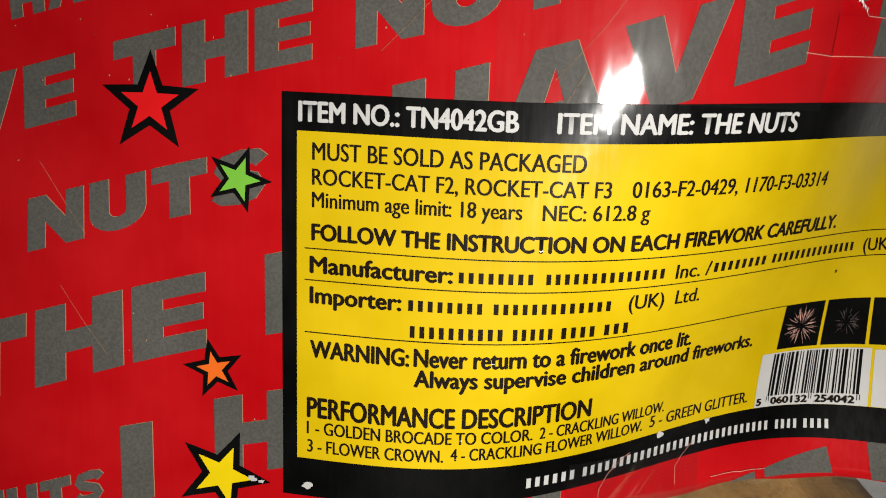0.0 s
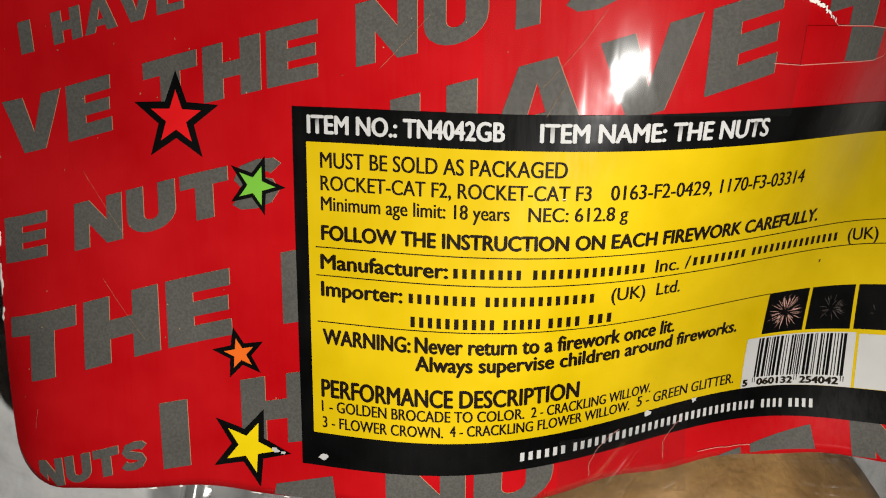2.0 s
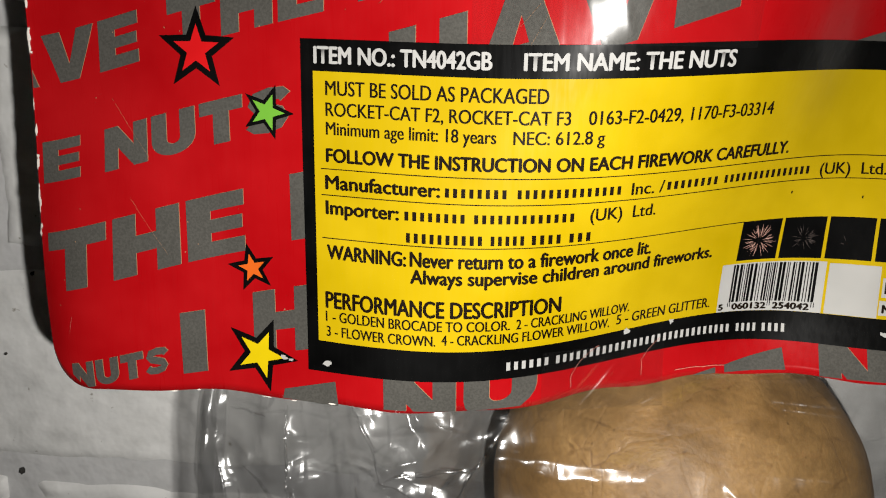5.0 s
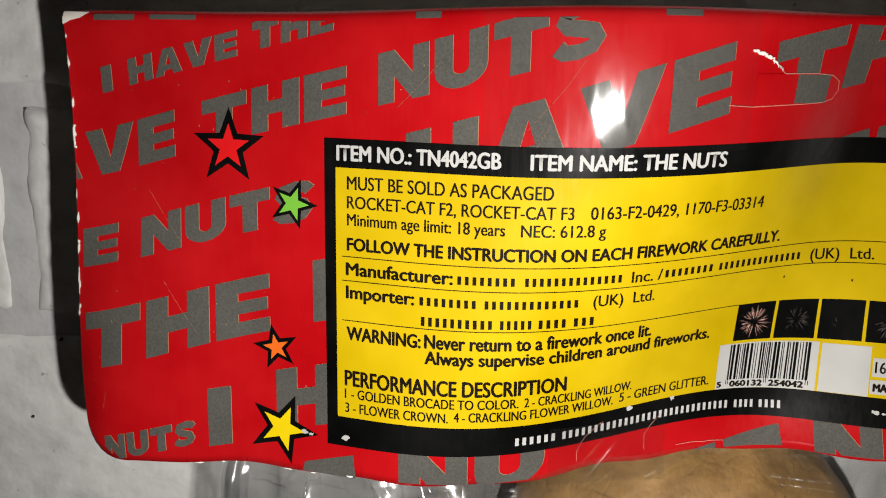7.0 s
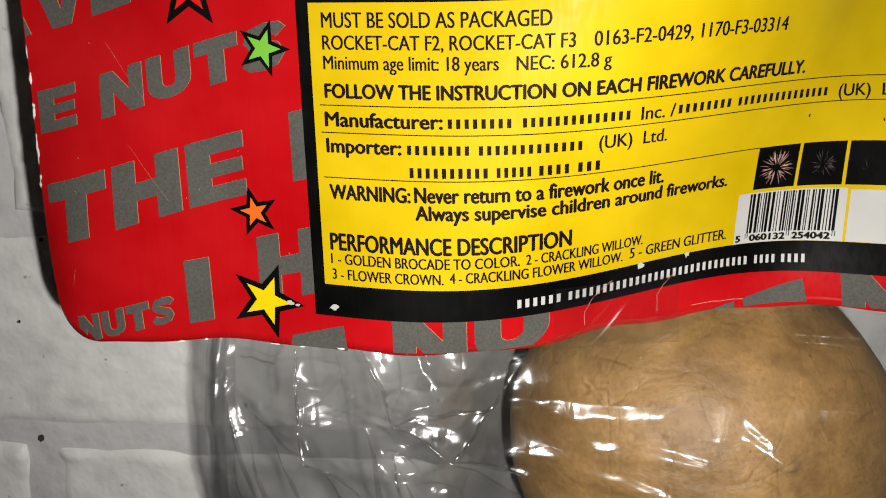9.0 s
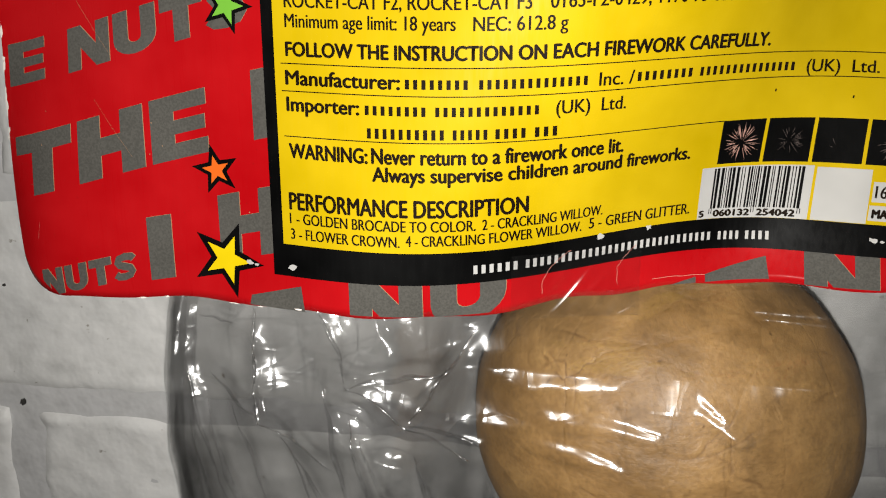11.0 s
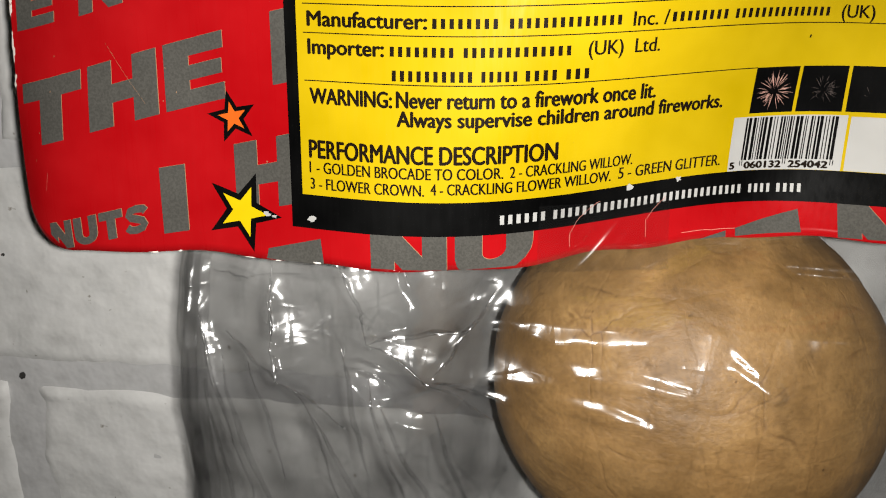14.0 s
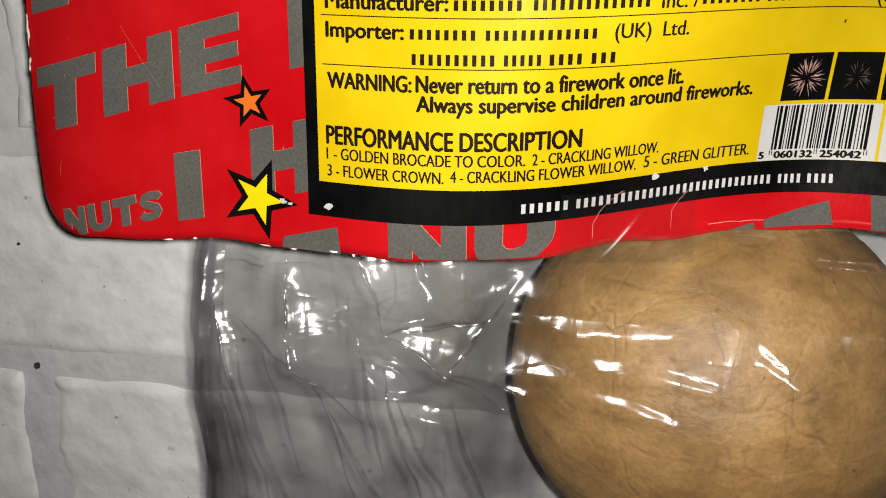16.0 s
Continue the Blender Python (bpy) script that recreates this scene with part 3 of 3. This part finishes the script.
for scratch in ([(-72, 68), (-67.4, 60.5), (-62.6, 53.2)], [(-76, 91), (-70.5, 82.5), (-66.5, 76.5)], [(-88, 39), (-89, 34)], [(18, 108), (26, 117), (31, 124)], [(-12, 112), (0, 124)], [(20, 104), (24, 111)]):
    path = [tuple(Vector(a).lerp(Vector(b), k / 6)) for a, b in zip(scratch, scratch[1:]) for k in range(6)]
    laid("surface_scratch", polys(stroke(path, 0.045)), [PALE if scratch[0][0] < -80 else RIM], 0.34, card, "hair-thin scratch in the gloss", 0)
# thin wavering pale lines across the card's lower edge
for pale_path in ([(40, 33), (37.2, 31.2), (35.3, 29.5), (33.4, 26.5), (33.6, 22.4)], [(57, 31.4), (54, 28.8), (52.2, 26.5), (52.5, 21.6)], [(62, 22.4), (70, 22.2), (78, 22.0)]):
    path = []
    for (a, b), (c, d) in zip(pale_path, pale_path[1:]):
        path += [(a + (c - a) * k / 5 + rng.uniform(-0.12, 0.12), b + (d - b) * k / 5 + rng.uniform(-0.12, 0.12)) for k in range(5)]
    laid("pale_line", polys(stroke(path, 0.13)), [PALE], 0.6, card, "thin pale line on the printed card", 0)

# the pushed-out hanging tab, torn at its upper corner
tab_line = [(63.5, 113.1), (70, 112.6), (78, 112.8), (85, 113.0), (90, 113.3), (93.0, 114.2), (94.2, 116.2), (93.8, 118.4), (91.6, 119.7), (87, 120.0), (81, 119.9), (77.6, 119.9), (75.6, 121.6), (74.0, 122.9), (70.6, 124.2)]
tab = [[(70, 112.7), (78, 112.9), (85, 113.1), (90, 113.4), (93.0, 114.3), (94.1, 116.2), (93.7, 118.3), (91.5, 119.6), (87, 119.9), (70, 119.8)]]
laid("hang_tab", polys(tab), [RED], 0.35, card, "pushed-out hanging tab in the red card", 2.0)
laid("tab_print", polys([rect(81.4, 113.2, 91.0, 119.75)]), [GREY], 0.42, card, "", 2.0)
laid("tab_edge", polys(stroke(tab_line, 0.17)), [PALE], 0.46, card, "pale cut edge of the tab", 2.0)
rng = random.Random(21)
for k in range(22):
    t = k / 21
    u, v = 69.0 + 7.4 * t, 124.6 - 0.8 * t - 3.0 * t ** 2
    blot(u + rng.uniform(-0.2, 0.2), v + rng.uniform(-0.2, 0.2), rng.uniform(0.4, 1.1) * (1.15 - t), rng.uniform(0.25, 0.6), 300 + k, BOARD, 0.6 + 0.02 * k, "torn_fibre")

# ---- the ball of the rocket inside the bag ----
BALL = Vector((0.0672, 0.186, 1.2798))
AXES = (0.0528, 0.0462, 0.0508)


def ball_front(x, z):
    k = 1 - ((x - BALL.x) / AXES[0]) ** 2 - ((z - BALL.z) / AXES[2]) ** 2
    return BALL.y - AXES[1] * np.sqrt(np.clip(k, 0, 1)), k


PLEATS = [((-0.85, -0.1), (-0.3, -0.55), 0.010), ((-0.3, -0.55), (0.35, -0.62), 0.012), ((0.62, 0.72), (0.84, 0.2), 0.010), ((0.84, 0.2), (0.88, -0.3), 0.008), ((-0.6, 0.2), (0.0, 0.16), -0.007),
          ((0.0, 0.28), (0.22, 0.3), -0.008), ((0.0, 0.12), (-0.05, -0.1), -0.006), ((0.3, 0.62), (0.6, 0.55), 0.008), ((-0.9, 0.1), (-0.6, -0.4), -0.009), ((0.22, 0.3), (0.24, 0.08), -0.007)]


def build_ball():
    bm = bmesh.new()
    bmesh.ops.create_uvsphere(bm, u_segments=200, v_segments=110, radius=1.0)
    for p in bm.verts:
        d = p.co.copy()
        lump = 0.008 * noise.noise(d * 2.2) + 0.004 * noise.noise(d * 6.0)
        fold = noise.noise(Vector((d.x * 3, d.y * 3, d.z * 9)) + Vector((3, 1, 7)))
        lump -= 0.004 * max(0, 1 - abs(fold) * 9)
        for (ax, az), (bx, bz), h in PLEATS:
            ex, ez = bx - ax, bz - az
            t = min(1, max(0, ((d.x - ax) * ex + (d.z - az) * ez) / (ex * ex + ez * ez)))
            bend = 0.05 * math.sin(math.pi * t)
            q = math.hypot(d.x - ax - t * ex, d.z - az - t * ez - bend)
            lump += 0.9 * h * math.exp(-q / 0.018) * (1 if d.y < 0 else 0)
        p.co = Vector((d.x * AXES[0], d.y * AXES[1], d.z * AXES[2])) * (1 + lump)
    me = bpy.data.meshes.new("rocket_ball")
    bm.to_mesh(me)
    bm.free()
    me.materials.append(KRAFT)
    me.polygons.foreach_set("use_smooth", [True] * len(me.polygons))
    ob = new("rocket_ball", me)
    ob.location = BALL
    return tagged(ob, "round rocket head in creased brown kraft paper inside clear bag", "firework")


build_ball()

# ---- the clear bag ----
CREASES = [((-0.0358, 1.3185), (-0.0356, 1.3103)), ((-0.0356, 1.3103), (-0.0345, 1.300)), ((-0.0345, 1.300), (-0.0329, 1.2927)), ((-0.0329, 1.2927), (-0.018, 1.2785)),
           ((-0.0467, 1.3018), (-0.0329, 1.2927)), ((-0.0535, 1.306), (-0.0455, 1.274)), ((-0.0455, 1.274), (-0.043, 1.245)), ((-0.020, 1.3195), (-0.0107, 1.303)),
           ((-0.0107, 1.303), (0.0116, 1.3067)), ((-0.0107, 1.303), (0.018, 1.285)), ((0.0185, 1.316), (0.004, 1.2955)), ((-0.013, 1.291), (-0.003, 1.250)),
           ((-0.028, 1.288), (-0.020, 1.250)), ((-0.040, 1.296), (-0.034, 1.262)), ((0.004, 1.2955), (0.020, 1.289)), ((-0.050, 1.316), (-0.041, 1.3145))]
# flat facets between the folds: centre, lean along x and z, half sizes
FACETS = [(-0.0115, 1.2900, 0.25, 0.46, 0.0044, 0.0038), (-0.0015, 1.2824, 0.22, 0.46, 0.0050, 0.0026)]
# folds drawn tight over the ball: ends, lean along x and z
TAUT = [(0.0364, 1.2972, 0.0600, 1.2945, -0.09, 0.427), (0.0330, 1.2902, 0.0526, 1.2862, -0.09, 0.44), (0.0703, 1.3042, 0.0758, 1.2992, -0.255, 0.40), (0.0698, 1.3007, 0.0764, 1.2972, -0.255, 0.40)]


def along(x, z, ax, az, bx, bz):
    """Share of the way from a to b, how far past the ends, and the distance from the line."""
    ex, ez = bx - ax, bz - az
    long = math.hypot(ex, ez)
    t = ((x - ax) * ex + (z - az) * ez) / (long * long)
    return t, max(0, -t, t - 1) * long, abs((x - ax) * ez - (z - az) * ex) / long


def bag_front(x, z):
    ball, k = ball_front(x, z)
    ball, k = float(ball), float(k)
    hang = 0.1475 + 0.004 * min(1, max(0, (1.32 - z) / 0.2)) + 0.012 * min(1, max(0, (x - 0.1) / 0.05))
    drop = 1.325 - z
    hang -= 0.0075 * math.sin(math.pi * min(1, max(0, (drop + 0.004) / 0.085))) ** 1.5 - 0.004
    y = hang + 0.0036 * noise.noise(Vector((x * 30 + z * 8, z * 14, 0))) + 0.0022 * noise.noise(Vector((x * 34 - z * 30, z * 46 + x * 20, 7)))
    high = min(1, max(0.12, (z - 1.262) / 0.05))
    for k2, (a1, b1, a2, b2, amp) in enumerate(((40, 22, -14, 30, 0.0024), (24, -52, 30, 36, 0.0024), (70, 36, -36, 60, 0.0009), (34, -110, 30, 60, 0.0010))):
        r = 1 - math.sqrt(noise.noise(Vector((x * a1 + z * b1, x * a2 + z * b2, 5 + 3 * k2))) ** 2 + 0.008)
        y -= amp * r ** 3 * high * (1 if k2 < 2 else min(1, max(0, (x + 0.054) / 0.012)))
    for (ax, az), (bx, bz) in CREASES:
        t, past, q = along(x, z, ax, az, bx, bz)
        d = math.hypot(q, past)
        if d < 0.012:
            wander = 0.0008 * noise.noise(Vector((t * 5, ax * 300, az * 300)))
            d = math.hypot(q + wander, past)
            y -= 0.0011 / (1 + (d / 0.0014) ** 2) + 0.0010 * math.exp(-(d / 0.006) ** 2)
    for cx, cz, fx, fz, rx, rz in FACETS:
        w = math.exp(-(((x - cx + 0.6 * (z - cz)) / rx) ** 2 + ((z - cz) / rz) ** 2) ** 2)
        if w > 0.01:
            y = y * (1 - w) + w * (0.1455 + fx * (x - cx) + fz * (z - cz) + 0.00016 * noise.noise(Vector((x * 240, z * 300, 3))))
    if k > -0.3:
        near = math.exp(-((x - 0.026) ** 2 + (z - 1.312) ** 2) / 0.0003)
        pull = 1 - abs(noise.noise(Vector(((0.77 * x - 0.64 * z) * 190, (0.64 * x + 0.77 * z) * 34, 4))))
        s = ball - 0.0020 - 0.0016 * near * pull ** 4
        for ax, az, bx, bz, fx, fz in TAUT:
            t, past, q = along(x, z, ax, az, bx, bz)
            if q < 0.006 and past < 0.01:
                cx, cz = (ax + bx) / 2, (az + bz) / 2
                top = min(float(ball_front(ex, ez)[0]) - 0.0026 - fx * (ex - cx) - fz * (ez - cz) for ex, ez in ((ax, az), (bx, bz)))
                s2 = top + fx * (x - cx) + fz * (z - cz) + q * q / 0.0032 + past * past / 0.006
                hmix = min(1, max(0, 0.5 + 0.5 * (s - s2) / 0.0006))
                s = s * (1 - hmix) + s2 * hmix - 0.0006 * hmix * (1 - hmix)
        if k > 0:
            w = 0.004
            hmix = min(1, max(0, 0.5 + 0.5 * (y - s) / w))
            y = y * (1 - hmix) + s * hmix - w * hmix * (1 - hmix)
    tuck = min(1, max(0, (z - 1.308) / 0.01))
    behind = float(card_depth(x, max(z, 1.32))) + 0.0012
    y = y * (1 - tuck) + max(y, behind) * tuck
    return min(y, ball - 0.0012) if k > 0 else y


def build_bag():
    x0, x1, z0, z1 = -0.0575, 0.185, 1.09, 1.329
    xs = np.concatenate([np.arange(x0, 0.128, 0.00052), np.linspace(0.129, x1, 24)])
    zs = np.concatenate([np.linspace(z0, 1.2355, 60), np.arange(1.236, z1, 0.00052)])
    nx, nz = len(xs) - 1, len(zs) - 1
    front = [[bag_front(float(x), float(z)) for z in zs] for x in xs]
    verts, faces = [], []
    for layer in (0, 1):
        for i, x in enumerate(xs):
            for j, z in enumerate(zs):
                wob = (0.0007 * math.sin(z * 70) - 0.05 * (1.32 - z)) * max(0, 1 - (x - x0) / 0.03)
                side = min(1, (x - x0) / 0.035, (x1 - x) / 0.035)
                f = front[i][j]
                if layer:
                    s = min(1, max(0, (x + 0.004) / 0.03))
                    s = s * s * (3 - 2 * s)
                    loose = 0.0008 + 0.004 * min(1, max(0, side)) * (1 + noise.noise(Vector((x * 40, z * 22, 11))))
                    f = f + loose + (WALL_Y - 0.0008 - f - loose) * s
                verts.append((x + wob, f, z))
    o = (nx + 1) * (nz + 1)
    for layer in (0, 1):
        for i in range(nx):
            for j in range(nz):
                a = layer * o + i * (nz + 1) + j
                faces.append((a, a + nz + 1, a + nz + 2, a + 1))
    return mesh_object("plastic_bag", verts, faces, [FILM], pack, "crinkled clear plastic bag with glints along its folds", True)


bag = build_bag()


def film_strip(name, x0, x1, z0, z1, nx, nz, depth, parent, label, mat=None):
    verts, faces = [], []
    for i in range(nx + 1):
        for j in range(nz + 1):
            x, z = x0 + (x1 - x0) * i / nx, z0 + (z1 - z0) * j / nz
            verts.append(depth(x, z, i / nx))
    for i in range(nx):
        for j in range(nz):
            a = i * (nz + 1) + j
            faces.append((a, a + nz + 1, a + nz + 2, a + 1))
    return mesh_object(name, verts, faces, [mat or FILM], parent, label, True)


def seam_depth(x, z, k):
    wob = 0.0007 * math.sin(z * 70) - 0.05 * (1.32 - z) + 0.0006 * noise.noise(Vector((z * 60, 0, 3)))
    roll = 0.0016 * math.sin(k * math.pi) + 0.0007 * noise.noise(Vector((x * 400, z * 70, 1)))
    return (x + wob, bag_front(x, z) - 0.0006 - roll, z)


for back in (0, 1):
    film_strip("side_seam", -0.0580, -0.0530 + 0.0012 * back, 1.09, 1.3215, 5, 150, lambda x, z, k, b=back: tuple(Vector(seam_depth(x, z, k)) + Vector((0, 0.0034 * b, 0))), pack, "folded side seam of the clear bag")


def pleat(ax, az, bx, bz, wide):
    """A narrow doubled-over pleat of film along a crease, running out to points."""
    n = Vector((bz - az, ax - bx)).normalized()

    def depth(i, j, f):
        p = Vector((ax, az)).lerp(Vector((bx, bz)), j) + n * ((i - 0.5) * wide * math.sin(math.pi * (0.04 + 0.92 * j)) + 0.0009 * noise.noise(Vector((j * 4, ax * 300, 5))))
        return (p.x, bag_front(p.x, p.y) - 0.0003 - 0.0004 * math.sin(math.pi * i), p.y)

    film_strip("bag_pleat", 0, 1, 0, 1, 4, 40, depth, pack, "narrow pleat in the clear film")


for k, ((ax, az), (bx, bz)) in enumerate(CREASES):
    pleat(ax, az, bx, bz, 0.0007 + 0.0003 * (k % 3))
for ax, az, bx, bz in ((-0.048, 1.296, -0.036, 1.235), (-0.026, 1.281, -0.010, 1.235), (-0.0095, 1.287, 0.006, 1.240), (-0.052, 1.29, -0.050, 1.235), (-0.018, 1.300, -0.014, 1.262), (0.004, 1.284, 0.012, 1.250)):
    pleat(ax, az, bx, bz, 0.0016)


def tape_depth(x, z, k):
    v = (z - 1.3) * 1000
    crumple = 1 - abs(noise.noise(Vector((x * 190 + z * 40, z * 45 - x * 30, 2))))
    return (x, float(card_depth(x, z)) + max(0.0, v - 131) ** 2 * 0.00022 - 0.0008 - 0.00012 * crumple ** 6, z)


def flap_depth(x, z, k):
    """A loose lap of the bag's film over the lower edge of the card, drawn into folds towards the ball."""
    pull = 1 - math.sqrt(noise.noise(Vector(((0.77 * x - 0.5 * z) * 230, (0.5 * x + 0.77 * z) * 40, 4))) ** 2 + 0.004)
    fade = max(0, math.sin(math.pi * k)) * min(1, max(0, (1.3345 - z) / 0.008))
    return (x, float(card_depth(x, z)) - 0.0008 - 0.0010 * fade * pull ** 4, z)


film_strip("film_lap", 0.026, 0.056, 1.3185, 1.3345, 64, 34, flap_depth, pack, "loose lap of clear film over the card's lower edge", LAP)
film_strip("clear_tape", 0.008, 0.066, 1.404, 1.4325, 72, 36, tape_depth, pack, "strip of clear crinkled tape over the card", TAPE)

# ---- bricks of the wall ----
def brick_mesh(name, seed, fine, long=0.230, high=0.0775):
    """A painted brick: lumpy face, edges rounded over by thick paint, a bead along its upper edge."""
    nx, nz = (110, 40) if fine else (12, 5)
    verts, faces = [], []
    for i in range(nx + 1):
        for j in range(nz + 1):
            x, z = long * (i / nx - 0.5), high * (j / nz - 0.5)
            edge = min(long / 2 - abs(x), high / 2 - abs(z))
            y = -0.010 + 0.0011 * noise.noise(Vector((x * 30, z * 42, seed * 9))) + 0.0005 * noise.noise(Vector((x * 110, z * 150, seed * 5)))
            y += 0.0022 * (1 - min(1, edge / 0.006)) ** 2
            bead = max(0, noise.noise(Vector((x * 62, z * 25, seed * 7 + 2))) + 0.35)
            y -= 0.0026 * bead * math.exp(-((z - high / 2 + 0.0045) / 0.0035) ** 2)
            ragged = 0.0016 * noise.noise(Vector((x * 55, z * 55, seed * 3 + 1)))
            verts.append((x + ragged, y, z + ragged * 0.8))
    for i in range(nx):
        for j in range(nz):
            a = i * (nz + 1) + j
            faces.append((a, a + nz + 1, a + nz + 2, a + 1))
    n = nz + 1
    loop = [i * n for i in range(nx + 1)] + [nx * n + j for j in range(1, n)] + [i * n + nz for i in range(nx - 1, -1, -1)] + [j for j in range(nz - 1, 0, -1)]
    first = len(verts)
    verts += [(verts[a][0], 0.01, verts[a][2]) for a in loop]
    for k, a in enumerate(loop):
        b = (k + 1) % len(loop)
        faces.append((loop[b], a, first + k, first + b))
    me = bpy.data.meshes.new(name)
    me.from_pydata(verts, [], faces)
    me.polygons.foreach_set("use_smooth", [True] * len(me.polygons))
    me.materials.append(PAINT)
    me.update()
    return me


blob = bmesh.new()
bmesh.ops.create_uvsphere(blob, u_segments=10, v_segments=6, radius=1.0)
for p in blob.verts:
    p.co = Vector((p.co.x * 0.0013, p.co.y * 0.0008, p.co.z * 0.0026)) * (1 + 0.5 * noise.noise(p.co * 3))
pit = bpy.data.meshes.new("paint_pit")
blob.to_mesh(pit)
blob.free()
pit.materials.append(DARK)
for x, z, k in ((-0.1712, 1.2412, 0.7), (-0.158, 1.322, 0.35), (-0.172, 1.29, 0.3)):
    ob = new("paint_pit", pit)
    ob.location, ob.scale, ob.parent = (x, WALL_Y + 0.0008, z), (0.7 * k, 2.2, 0.7 * k), brick_wall

BRICKS = [[brick_mesh("brick", k, fine) for k in range(4)] for fine in (False, True)]
rng = random.Random(8)
for row in range(-8, 9):
    z = 1.2855 + 0.0855 * row
    shift = 0.0 if row % 2 else 0.027
    for col in range(-4, 6):
        x = -0.053 + 0.24 * col - shift
        near = abs(row) < 4 and -0.45 < x < 0.35
        ob = new("brick", BRICKS[near][rng.randrange(4)])
        ob.location = (x, WALL_Y + 0.0105 + rng.uniform(-0.0003, 0.0007), z)
        ob.rotation_euler = (0, rng.uniform(-0.006, 0.006), rng.uniform(-0.003, 0.003))
        ob.parent = brick_wall
